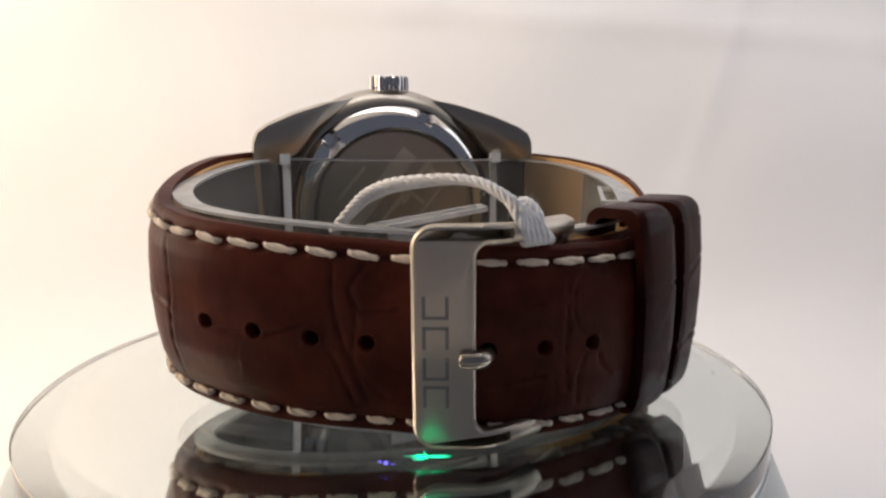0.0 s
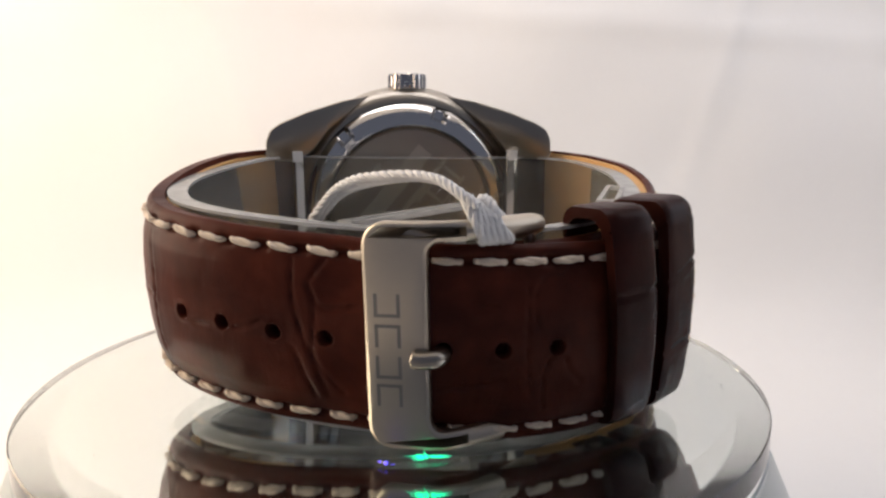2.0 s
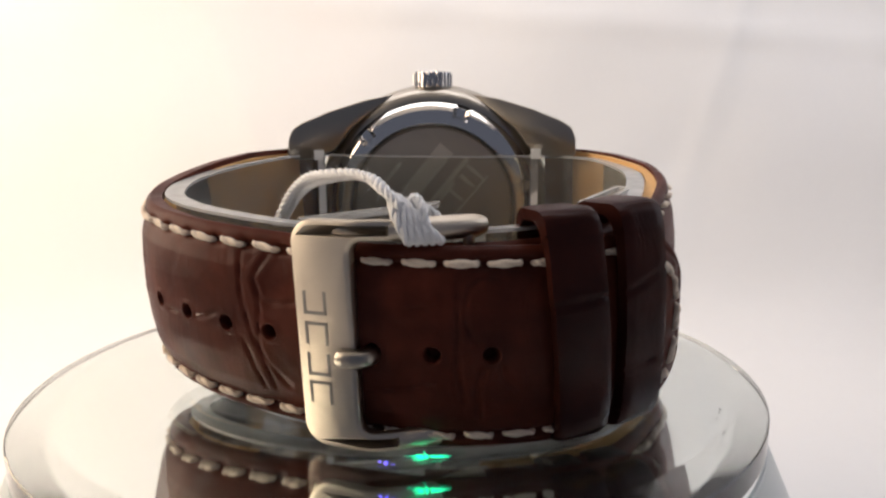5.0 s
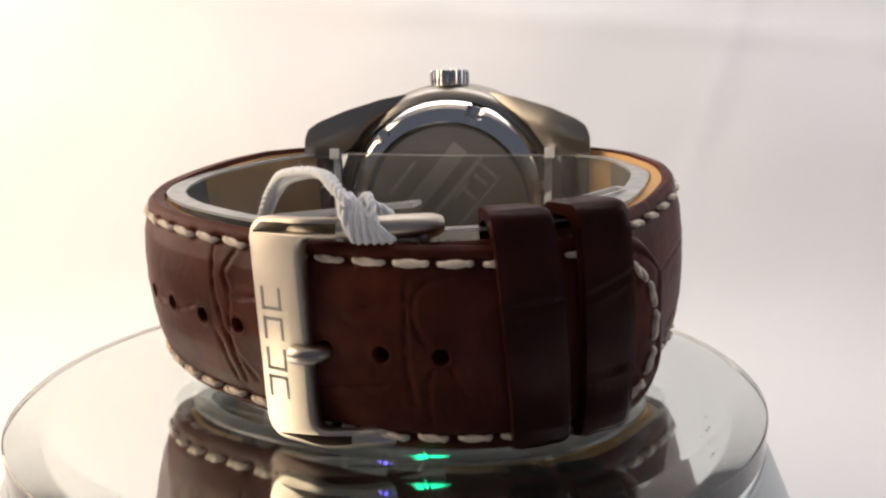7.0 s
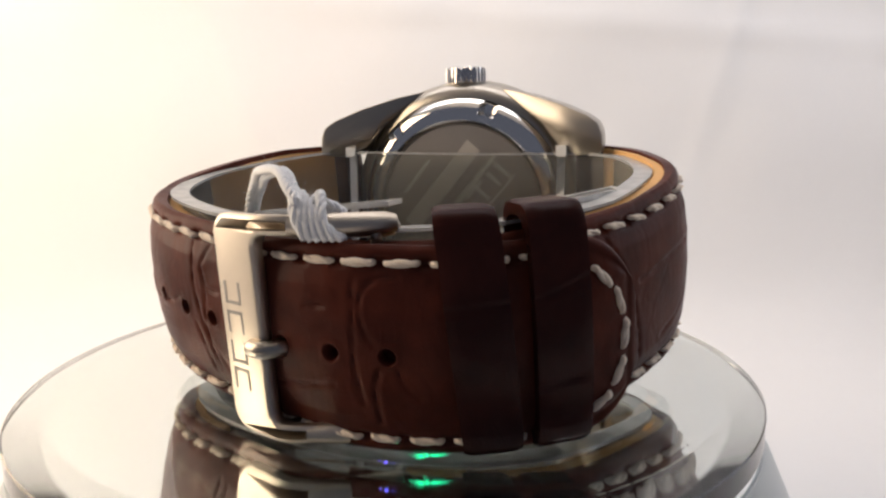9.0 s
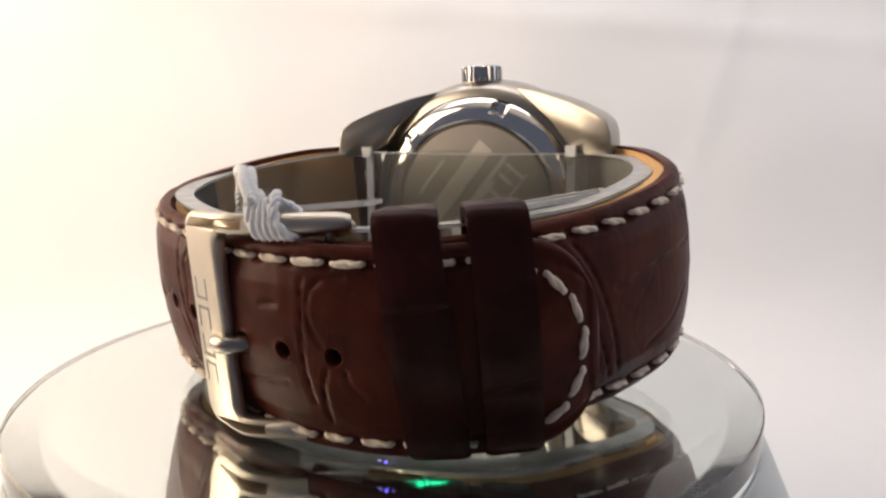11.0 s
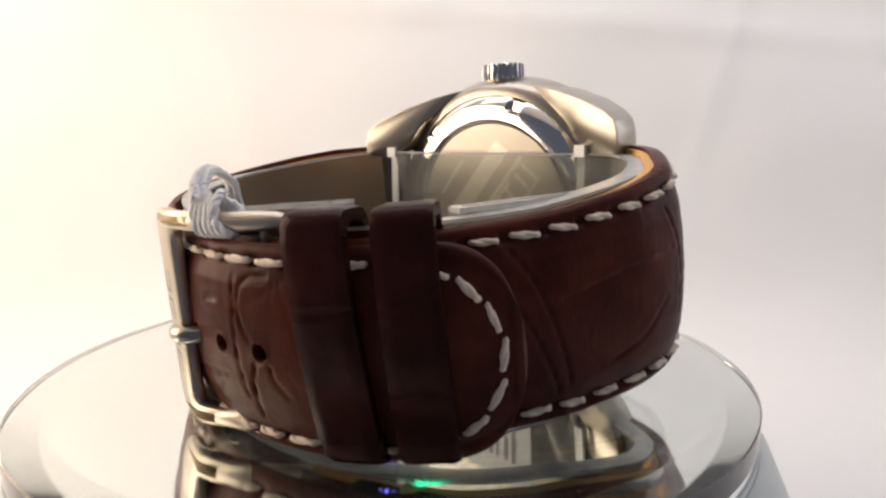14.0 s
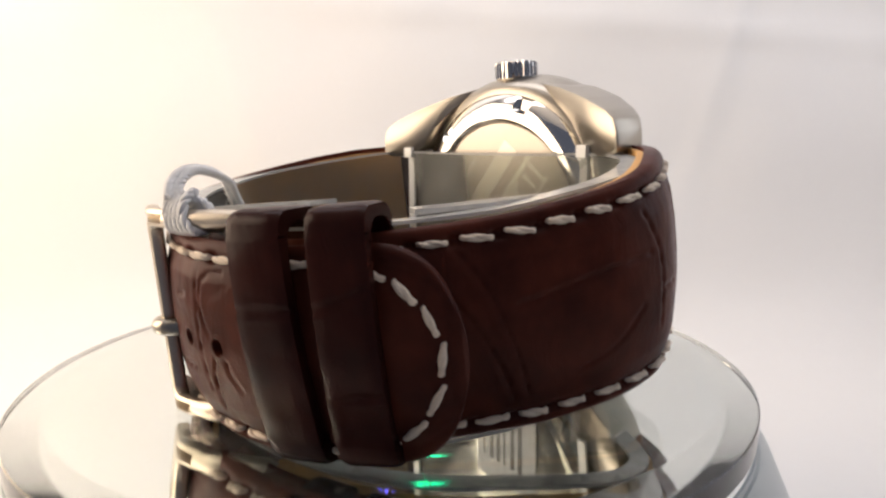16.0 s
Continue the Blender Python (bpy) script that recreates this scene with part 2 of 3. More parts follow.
def strap_body(ring, half, thick, holes=(), tip=False, creases=(), start=0.0, dimples=()):
    """A padded strap with channels for the seams, creases, punched holes, thickness and edges; uv in metres."""
    bm = bmesh.new()
    uvl = bm.loops.layers.uv.new("UVMap")
    s1 = ring.length
    nv, m = 84, 5
    ns = int(s1 / 0.32)
    ss = np.array([s1 * k / ns for k in range(ns + 1)])
    if tip:                           # closer rows towards the round end
        k0 = ns - 34
        e0 = s1 - ss[k0]
        for k in range(k0, ns + 1):
            ss[k] = s1 - e0 * (1 - math.sin((k - k0) / 34 * math.pi / 2))
    ss[:16] = start + (ss[16] - start) * np.arange(16) / 16      # the end at the case stops short of it
    vs = np.linspace(-1, 1, nv + 1)

    def hw(s):
        h = half(s)
        e, r = s1 - s, 11.0
        if tip and e < r:             # round end
            h = min(h, max(0.25, math.sqrt(max(0, 1 - ((r - e) / r) ** 2.5)) * h))
        return h
    halves = np.array([hw(s) for s in ss])
    S, V = np.meshgrid(ss, vs, indexing="ij")
    bump = relief(creases, S, V * halves[:, None])
    bump *= np.clip((0.80 - abs(V)) / 0.06, 0, 1)
    for hs, hv in dimples:               # needle holes pull the leather in
        near = abs(ss - hs) < 2.5
        d2 = (S[near] - hs) ** 2 + ((V[near] - hv) * halves[near][:, None]) ** 2
        bump[near] -= 0.75 * np.exp(-d2 / 0.30)
    swell = np.array([bulge(v) for v in vs])
    coord = {}
    outer, inner = [], []
    for i, s in enumerate(ss):
        p, t, n = ring.frame_at(s)
        z0, th, h = zmid(*p), thick(s), halves[i]
        o, q = [], []
        rim = max(0.0, 1 - (s1 - s) / 12.7) if tip else 0.0          # how near the round end is
        for j, v in enumerate(vs):
            for lst, off in ((o, min(swell[j], bulge(rim)) + bump[i, j]), (q, -th + 0.35 * abs(v) ** 6)):
                w = bm.verts.new((p[0] + n[0] * off, p[1] + n[1] * off - LEAN * v * h, z0 + v * h))
                coord[w] = (s * U, v * h * U)
                lst.append(w)
        outer.append(o)
        inner.append(q)

    def face(*vv):
        try:
            f = bm.faces.new(vv)
        except ValueError:
            return
        for l in f.loops:
            l[uvl].uv = coord[l.vert]
    skip, patches = set(), []
    for hs in holes:
        i0 = int(round(hs / s1 * ns)) - m
        j0 = nv // 2 - m
        patches.append((i0, j0, float(ss[i0 + m])))
        skip |= {(i0 + a, j0 + b) for a in range(2 * m) for b in range(2 * m)}
    for i in range(ns):
        for j in range(nv):
            if (i, j) not in skip:
                face(outer[i][j], outer[i + 1][j], outer[i + 1][j + 1], outer[i][j + 1])
    for i in range(0, ns, 1):
        for j in range(nv):
            face(inner[i][j], inner[i][j + 1], inner[i + 1][j + 1], inner[i + 1][j])
        for j in (0, nv):
            face(outer[i][j], inner[i][j], inner[i + 1][j], outer[i + 1][j])
    for i in (0, ns):
        for j in range(nv):
            face(outer[i][j], outer[i][j + 1], inner[i][j + 1], inner[i][j])
    k2 = 2 * m
    loop = [(a, 0) for a in range(k2)] + [(k2, b) for b in range(k2)] + [(k2 - a, k2) for a in range(k2)] + [(0, k2 - b) for b in range(k2)]
    for i0, j0, hs in patches:
        h = hw(hs)
        rings = []
        for r, off in ((1.42, 0.06), (1.16, 0.05), (1.02, -0.12), (0.92, -2.6)):
            row = []
            for a, b in loop:
                ang = math.atan2(b - m, a - m)
                v = r * math.sin(ang) / h
                w = bm.verts.new(ring.point(hs + r * math.cos(ang), v, off, h))
                coord[w] = ((hs + r * math.cos(ang)) * U, v * h * U)
                row.append(w)
            rings.append(row)
        n = len(loop)
        for k in range(n):
            (a, b), (c, d) = loop[k], loop[(k + 1) % n]
            face(outer[i0 + a][j0 + b], outer[i0 + c][j0 + d], rings[0][(k + 1) % n], rings[0][k])
            for x, y in zip(rings, rings[1:]):
                face(x[k], x[(k + 1) % n], y[(k + 1) % n], y[k])
        face(*rings[-1])
    return bm


def ribbon(ring, s0, s1, v0, v1, half, off_out, off_in, step=1.0):
    """A plain band along a ring between two heights and two offsets."""
    bm = bmesh.new()
    n = max(2, int((s1 - s0) / step))
    rows = []
    for k in range(n + 1):
        s = s0 + (s1 - s0) * k / n
        h = half(s)
        rows.append([bm.verts.new(ring.point(s, v, o, h)) for v, o in ((v0, off_out), (v1, off_out), (v1, off_in), (v0, off_in))])
    for a, b in zip(rows, rows[1:]):
        for k in range(4):
            bm.faces.new((a[k], b[k], b[(k + 1) % 4], a[(k + 1) % 4]))
    for r in (rows[0], rows[-1]):
        bm.faces.new(r)
    return bm


def tube(pts, radius, sides=8, closed=False, taper=None):
    bm = bmesh.new()
    pts = [Vector(p) for p in pts]
    rings = []
    for i, p in enumerate(pts):
        a, b = pts[max(0, i - 1)], pts[min(len(pts) - 1, i + 1)]
        t = (b - a).normalized()
        u = t.orthogonal().normalized() if not rings else (u - t * u.dot(t)).normalized()
        w = t.cross(u)
        r = radius if taper is None else radius * taper(i / (len(pts) - 1))
        rings.append([bm.verts.new(p + (u * math.cos(k * math.tau / sides) + w * math.sin(k * math.tau / sides)) * r) for k in range(sides)])
    for a, b in zip(rings, rings[1:]):
        for k in range(sides):
            bm.faces.new((a[k], a[(k + 1) % sides], b[(k + 1) % sides], b[k]))
    bm.faces.new(rings[0][::-1])
    bm.faces.new(rings[-1])
    return bm


def lathe(profile, segs=96):
    """Turned body round z from (radius, height) pairs."""
    bm = bmesh.new()
    rings = []
    for r, z in profile:
        if r < 1e-6:
            rings.append([bm.verts.new((0, 0, z))])
        else:
            rings.append([bm.verts.new((r * math.cos(k * math.tau / segs), r * math.sin(k * math.tau / segs), z)) for k in range(segs)])
    for a, b in zip(rings, rings[1:]):
        for k in range(segs):
            k2 = (k + 1) % segs
            if len(a) == 1 and len(b) > 1:
                bm.faces.new((a[0], b[k], b[k2]))
            elif len(b) == 1 and len(a) > 1:
                bm.faces.new((a[k], b[0], a[k2]))
            elif len(a) > 1:
                bm.faces.new((a[k], b[k], b[k2], a[k2]))
    return bm


def slab(poly, y0, y1, bevel=0.0):
    """A prism over an outline in (x, z), between two depths; y0 and y1 may be functions of x."""
    bm = bmesh.new()
    f0 = y0 if callable(y0) else (lambda x: y0)
    f1 = y1 if callable(y1) else (lambda x: y1)
    a = [bm.verts.new((x, f0(x), z)) for x, z in poly]
    b = [bm.verts.new((x, f1(x), z)) for x, z in poly]
    bm.faces.new(a)
    bm.faces.new(b[::-1])
    n = len(poly)
    for k in range(n):
        bm.faces.new((a[k], b[k], b[(k + 1) % n], a[(k + 1) % n]))
    if bevel:
        bmesh.ops.recalc_face_normals(bm, faces=bm.faces)
        bmesh.ops.bevel(bm, geom=bm.edges[:], offset=bevel, segments=2, affect="EDGES", profile=0.5)
    return bm


# ---- setting: white sheet ----
def build_sheet():
    bm = bmesh.new()
    prof = [(-150, -48), (-80, -48), (60, -48), (110, -47)]
    prof += [(150 + 45 * math.sin(a) - 20, -48 + 45 * (1 - math.cos(a))) for a in np.linspace(0.2, math.pi / 2, 8)]
    prof += [(176, z) for z in range(10, 400, 5)]
    rows = []
    for y, z in prof:
        row = []
        for k in range(181):
            x = -360 + 4 * k
            w = noise.noise(Vector((x * 0.011, z * 0.018 + y * 0.01, 2.0))) * 3.0 + noise.noise(Vector((x * 0.03, z * 0.03, 9.0))) * 0.8
            fold = 1.5 * math.exp(-((z - 96 + 0.07 * (x - 60)) / 3.5) ** 2) * (1 if x > -60 else 0.25)
            fold += 0.8 * math.exp(-((x - 112 - 0.25 * z) / 5.0) ** 2) + 0.6 * math.exp(-((x + 60 + 0.35 * z) / 6.0) ** 2)
            up = z > -30
            row.append(bm.verts.new((x, y + (w - fold if up else 0), z + (0 if up else min(0, w * 0.3)))))
        rows.append(row)
    for a, b in zip(rows, rows[1:]):
        for k in range(180):
            bm.faces.new((a[k], a[k + 1], b[k + 1], b[k]))
    ob = part("backdrop", bm, CLOTH, angle=80)
    tagged(ob, "white cloth sheet sweeping up behind the turntable", "backdrop", kind="structure")


def build_bouncers():
    # Added out of view: sides and top, sized to bounce and bound the light.
    for name, x, deep in (("bounce_west", -340, 330), ("bounce_east", 340, 270)):
        bm = bmesh.new()
        bmesh.ops.create_cube(bm, size=1, matrix=Matrix.Translation((x, 185 - deep / 2, 175)) @ Matrix.Diagonal((6, deep, 460, 1)))
        tagged(part(name, bm, CLOTH), "unseen white cloth side, added to bounce light", "wall", kind="structure")
    bm = bmesh.new()
    bmesh.ops.create_cube(bm, size=1, matrix=Matrix.Translation((0, -30, 405)) @ Matrix.Diagonal((690, 430, 6, 1)))
    tagged(part("ceiling", bm, CLOTH), "unseen white cloth top, added to bounce light", "ceiling", kind="structure")


# ---- turntable ----
GLASS_TOP = 2.7
DISC_AT = (0.7, -1.5)


SPECKS = ((53.4, -5.7, 0.12), (54.2, -9.0, 0.17), (54.0, -10.2, 0.14), (53.6, -12.5, 0.10), (-44.0, -24.0, 0.12), (-30.0, -44.0, 0.10))


def build_turntable():
    base = thing("turntable_base", "pale silver plastic turntable base flaring to its foot", "turntable")
    part("shell", lathe([(0, -4.2), (56, -4.2), (60.5, -4.6), (62.5, -7), (65.5, -14), (68, -24), (69.5, -36), (70, -46), (69, -48), (0, -48)], 128), BASE_PLASTIC, base)
    plat = thing("mirror_platter", "round mirror with a sloping clear glass edge", "mirror")
    move = Matrix.Translation((*DISC_AT, 0))
    bm = lathe([(0, GLASS_TOP), (30, GLASS_TOP), (54.9, GLASS_TOP), (55.3, GLASS_TOP - 0.03), (60.2, 1.95), (60.4, 1.8), (60.4, -1.4), (60.3, -1.6), (0, -1.6)], 160)
    bm.transform(move)
    part("glass_plate", bm, GLASS, plat, "clear glass with a sloping edge", angle=8)
    bm = lathe([(0, -1.7), (60.2, -1.7), (60.2, -2.9), (0, -2.9)], 160)
    bm.transform(move)
    part("silvering", bm, SILVER, plat, "mirror coating under the glass", 20)
    bm = lathe([(0, -3.0), (60.4, -3.0), (60.4, -4.15), (0, -4.15)], 128)
    bm.transform(move)
    part("backing_board", bm, BASE_PLASTIC, plat, "pale backing of the mirror")
    for x, y, r in SPECKS:
        bm = bmesh.new()
        bmesh.ops.create_icosphere(bm, subdivisions=1, radius=1, matrix=Matrix.Translation((x, y, GLASS_TOP + 0.03)) @ Matrix.Diagonal((r, r * 1.6, 0.05, 1)))
        part("dust_speck", bm, EDGE, plat)
    return plat


# ---- watch ----
TAIL_HALF = lambda s: float(np.interp(s, [0, 30, 62, 200], [14.0, 14.0, 13.1, 12.7]))
HEAD_HALF = lambda s: float(np.interp(s, [0, 30, 62, 120], [14.2, 14.2, 13.1, 12.4]))
TAIL_THICK = lambda s: float(np.interp(s, [0, 25, 60, 76, 200], [5.0, 4.6, 4.5, 3.2, 3.0]))
HEAD_THICK = lambda s: float(np.interp(s, [0, 25, 55, 120], [5.0, 4.4, 3.2, 2.6]))


def stitch_mesh():
    """Two plies of thread twisted round each other, dipping into the needle holes at both ends."""
    bm = bmesh.new()
    n, sides = 14, 7
    for ply in (0, math.pi):
        rings = []
        for i in range(n + 1):
            u = -1 + 2 * i / n
            a = ply + u * 2.6
            full = max(0.2, 1 - abs(u) ** 9) ** 0.5
            cy, cz = 0.21 * full * math.cos(a), 0.17 * full * math.sin(a) - 0.5 * abs(u) ** 6
            r = 0.42 * full
            rings.append([bm.verts.new((u * 2.05, 0.9 * (cy + r * math.cos(k * math.tau / sides)), cz + r * math.sin(k * math.tau / sides))) for k in range(sides)])
        for a, b in zip(rings, rings[1:]):
            for k in range(sides):
                bm.faces.new((a[k], a[(k + 1) % sides], b[(k + 1) % sides], b[k]))
        bm.faces.new(rings[0])
        bm.faces.new(rings[-1])
    return bm


STITCH = []


def stitch(at, along, out, parent, stretch=1.0):
    """One stitch lying on the leather, along the seam."""
    if not STITCH:
        ob = part("stitch", stitch_mesh(), THREAD, parent, angle=60)
        STITCH.append(ob.data)
    else:
        ob = new("stitch", STITCH[0])
        ob.parent = parent
    along = along.normalized()
    side = out.cross(along).normalized()
    out = along.cross(side).normalized()
    tilt = random.uniform(-0.16, 0.05)
    m = Matrix((along, side, out)).transposed().to_4x4() @ pose(0, 0, 0, 0, 0, math.degrees(tilt))
    ob.matrix_local = Matrix.Translation(at * U) @ m @ Matrix.Diagonal((stretch * random.uniform(0.9, 1.06), random.uniform(0.84, 1.0), random.uniform(0.85, 1.05), 1))


PITCH = 5.35


def seam_places(s0, s1):
    n = int(round((s1 - s0) / PITCH))
    return [s0 + (s1 - s0) * k / n for k in range(n + 1)]


def needle_holes(places, v):
    return [(s + d, v) for s in places for d in (-PITCH * 0.41, PITCH * 0.41)]


def seam(ring, places, v, half, parent):
    for s in places:
        a, b = ring.point(s - 0.5, v, bulge(v) + 0.22, half(s)), ring.point(s + 0.5, v, bulge(v) + 0.22, half(s))
        stitch((a + b) / 2, b - a, ring.axes(s)[1], parent)


def build_straps(watch):
    hole_at = [TAIL.nearest(x, y) for x, y in ((-22.9, -33.5), (-15.9, -36), (-8.6, -37.3), (-1.5, -37.8), (5.8, -38.4), (13.6, -38.4), (20.9, -37.2), (27.3, -34.8))]
    V = 0.845
    s_end = TAIL.length
    head_places = seam_places(6.0, HEAD.length - 20)
    tail_places = {}
    for v, anchor in ((V, TAIL.nearest(19.5, -38.5)), (-V, TAIL.nearest(21.0, -38))):
        k0, k1 = int((anchor - 7.0) / PITCH), int((s_end - 13.5 - anchor) / PITCH)
        tail_places[v] = seam_places(anchor - k0 * PITCH, anchor + k1 * PITCH)
    tail_dimples = [d for v in tail_places for d in needle_holes(tail_places[v], v)]
    head_dimples = [d for v in (V, -V) for d in needle_holes(head_places, v)]
    tail = part("tail_strap", strap_body(TAIL, TAIL_HALF, TAIL_THICK, hole_at, True, TAIL_CREASES, 1.3, tail_dimples), LEATHER, watch, "dark brown embossed leather strap with punched holes", 40)
    head = part("buckle_strap", strap_body(HEAD, HEAD_HALF, HEAD_THICK, creases=HEAD_CREASES, start=1.0, dimples=head_dimples), LEATHER, watch, "dark brown embossed padded leather strap", 40)
    part("lining", ribbon(TAIL, 9, TAIL.length - 70, -0.94, 0.93, TAIL_HALF, -4.2, -5.2), LINING, tail, "tan leather lining")
    part("lining", ribbon(HEAD, 9, HEAD.length - 8, -0.97, 0.965, HEAD_HALF, -3.0, -5.2), LINING, head, "tan leather lining")
    for v in (V, -V):
        seam(TAIL, tail_places[v], v, TAIL_HALF, tail)
        seam(HEAD, head_places, v, HEAD_HALF, head)
    # seam round the strap's end
    r, h = 9.6, TAIL_HALF(200)
    c = s_end - 12.6
    for a in (-78, -53, -27, -1, 24.5, 49, 74):
        q = radians(a)
        def at(q):
            z = math.sin(q) * h * 0.80
            return TAIL.point(c + r * math.cos(q), z / h, bulge(max(abs(z) / h, 1 - (12.6 - r * math.cos(q)) / 12.7)) + 0.22, h)
        stitch(at(q), at(q + 0.05) - at(q - 0.05), TAIL.axes(c + 8)[1], tail, 0.97)
    return tail, head


def build_loop(watch, sa, sb, seed):
    """A keeper loop: a closed leather band round both straps."""
    bm = bmesh.new()
    uvl = bm.loops.layers.uv.new("UVMap")
    mid = (sa + sb) / 2
    h = TAIL_HALF(mid) + 0.7
    prof = []                                    # closed outline in (out, up)
    out, inn = 1.2, -8.6
    corner = 2.5
    for cxo, cz, a0 in ((out - corner, h + 0.9 - corner, 0), (inn + corner, h + 0.9 - corner, 90), (inn + corner, -h - 0.9 + corner, 180), (out - corner, -h - 0.9 + corner, 270)):
        for k in range(6):
            a = radians(a0 + 18 * k)
            prof.append((cxo + corner * math.cos(a), cz + corner * math.sin(a)))
    # more points down the outside, gently bowed
    full = list(prof)
    o0, z0 = prof[-1]
    for k in range(1, 48):
        z = z0 + (prof[0][1] - z0) * k / 48
        full.append((out + 1.0 * max(0.0, math.cos(z / h * 1.6)), z))
    n = len(full)
    cols = [sa + (sb - sa) * k / 8 for k in range(9)]
    lay = {}
    grid = []
    for depth in (0.0, 1.5):
        rows = []
        for i, s in enumerate(cols):
            edge = 0.22 if i in (0, 8) else 0.0
            ring_v = []
            for k, (o, z) in enumerate(full):
                cz = 0.93 * (z - (1 if z > 0 else -1) * (depth + edge) * (1 if abs(z) > h - 2 else 0)) + 1.0 + 2.7 * (z + h) / (2 * h)
                oo = o - (depth + edge) if o > -3 else o + (depth + edge) * 0.6
                if o > 0 and depth == 0:          # pressed creases across the band
                    u = (s - mid) / (sb - sa)
                    for zc, slope in ((3.8, 0.3),) if seed == 1 else ((5.0, 2.2), (-5.6, 0.6)):
                        g = z - zc - slope * u
                        oo += -0.26 * math.exp(-(g / 0.26) ** 2) + 0.09 * math.exp(-((abs(g) - 0.7) / 0.4) ** 2)
                    oo += 0.10 * noise.noise(Vector((s * 0.35, z * 0.3, seed * 7.0)))
                v = bm.verts.new(TAIL.point(s - (0.9 if seed == 1 else 0.25) * z / h, cz / h, oo, h))
                lay[v] = (s * U, (z + 40 * seed) * U)
                ring_v.append(v)
            rows.append(ring_v)
        grid.append(rows)

    def face(*vv):
        f = bm.faces.new(vv)
        for l in f.loops:
            l[uvl].uv = lay[l.vert]
    for rows in grid:
        for a, b in zip(rows, rows[1:]):
            for k in range(n):
                face(a[k], b[k], b[(k + 1) % n], a[(k + 1) % n])
    for i in (0, -1):
        for k in range(n):
            face(grid[0][i][k], grid[0][i][(k + 1) % n], grid[1][i][(k + 1) % n], grid[1][i][k])
    return part("keeper_loop", bm, LOOP_LEATHER, watch, "dark brown glossy leather keeper loop", 50)


def build_buckle(watch):
    """Brushed plate bent round at both ends into arms that run back to the pin bar."""
    buckle = part("buckle", bmesh.new(), BRUSHED, watch, "brushed steel pin buckle with a wide front plate")
    s_mid = TAIL.nearest(8.2, -38.6)
    z0 = zmid(8.2, -38.6)
    top, bot, face_out = z0 + 15.9, z0 - 12.9, 1.5
    r = 3.0

    def bend(a):
        return face_out - (10.2 * ((a - 4.0) / 11.5) ** 1.6 if a > 4.0 else 0.0)

    def P(along, out, z):
        p, t, n = TAIL.frame_at(s_mid)
        q = p + t * along + n * out
        return Vector((q[0], q[1] - 0.075 * (z - z0), z))

    def arc(ca, cz, rad, a0, a1, n=7):
        return [(ca + rad * math.cos(radians(a0 + (a1 - a0) * k / n)), cz + rad * math.sin(radians(a0 + (a1 - a0) * k / n))) for k in range(n + 1)]
    # open frame: wide plate, rounded corners, two arms that bend back along the strap's edges
    end, arm, wr = 14.6, 2.5, 3.7
    line = [(a, top - 0.02 * max(0, a - 6) ** 1.5) for a in np.arange(end, -1.0, -1.3)]
    line += arc(-4.15 + r, top - r, r, 90, 180)
    line += [(-4.15, z) for z in np.linspace(top - r - 1, bot + r + 1, 10)]
    line += arc(-4.15 + r, bot + r, r, 180, 270)
    line += [(a, bot + 0.02 * max(0, a - 6) ** 1.5) for a in np.arange(-0.4, end + 0.2, 1.3)]
    line += arc(end + 0.4, bot + 0.5 + arm / 2, arm / 2, -80, 80, 6)
    line += [(a, bot + arm) for a in np.arange(end - 1, wr + 1.8, -1.3)]
    line += arc(wr + 1.6, bot + arm + 1.6, 1.6, 270, 180, 5)
    line += [(wr, z) for z in np.linspace(bot + arm + 2.6, top - arm - 2.6, 9)]
    line += arc(wr + 1.6, top - arm - 1.6, 1.6, 180, 90, 5)
    line += [(a, top - arm) for a in np.arange(wr + 2.4, end, 1.3)]
    line += arc(end + 0.4, top - 0.5 - arm / 2, arm / 2, -80, 80, 6)
    pts = np.array(line)
    nxt, prv = np.roll(pts, -1, 0), np.roll(pts, 1, 0)
    d = nxt - prv
    nrm = np.stack([-d[:, 1], d[:, 0]], 1) / np.hypot(d[:, 0], d[:, 1])[:, None]      # points into the metal
    bm = bmesh.new()
    rows = []
    for inset, drop in ((0.62, 0.0), (0.30, 0.10), (0.08, 0.32), (0.0, 0.62), (0.0, 1.5), (0.12, 1.75), (0.5, 1.95)):
        q = pts + nrm * inset
        rows.append([bm.verts.new((a, drop, z)) for a, z in q])
    n = len(pts)
    for a, b in zip(rows, rows[1:]):
        for k in range(n):
            bm.faces.new((a[k], a[(k + 1) % n], b[(k + 1) % n], b[k]))
    caps = [bm.faces.new(rows[0]), bm.faces.new(rows[-1][::-1])]
    for f in caps:
        f.normal_update()
    bmesh.ops.triangulate(bm, faces=caps, ngon_method="EAR_CLIP")
    for v in bm.verts:
        a, drop, z = v.co
        v.co = P(a, bend(a) - drop, z)
    plate = part("frame", bm, BRUSHED, buckle, "brushed open frame with an engraved wide plate", 28)
    a = TAIL.nearest(26, -36)
    p, t, n = TAIL.frame_at(a)
    q = p - n * 5.2
    part("pin_bar", tube([(q[0], q[1] - LEAN * 13, z0 + 13.6), (q[0], q[1] + LEAN * 13, z0 - 12.6)], 0.7, 10), STEEL, buckle)
    # prong: through the hole and over the plate's edge
    pts = []
    for along, out in ((5.3, -5.4), (5.1, -2.4), (4.9, -0.3), (4.5, 1.0), (3.8, 1.55), (3.0, 1.7), (2.3, 1.65), (1.8, 1.5)):
        p, t, n = TAIL.frame_at(s_mid)
        q = p + t * along + n * out
        pts.append((q[0], q[1], z0 - 0.7))
    pts = catmull(pts, 5)
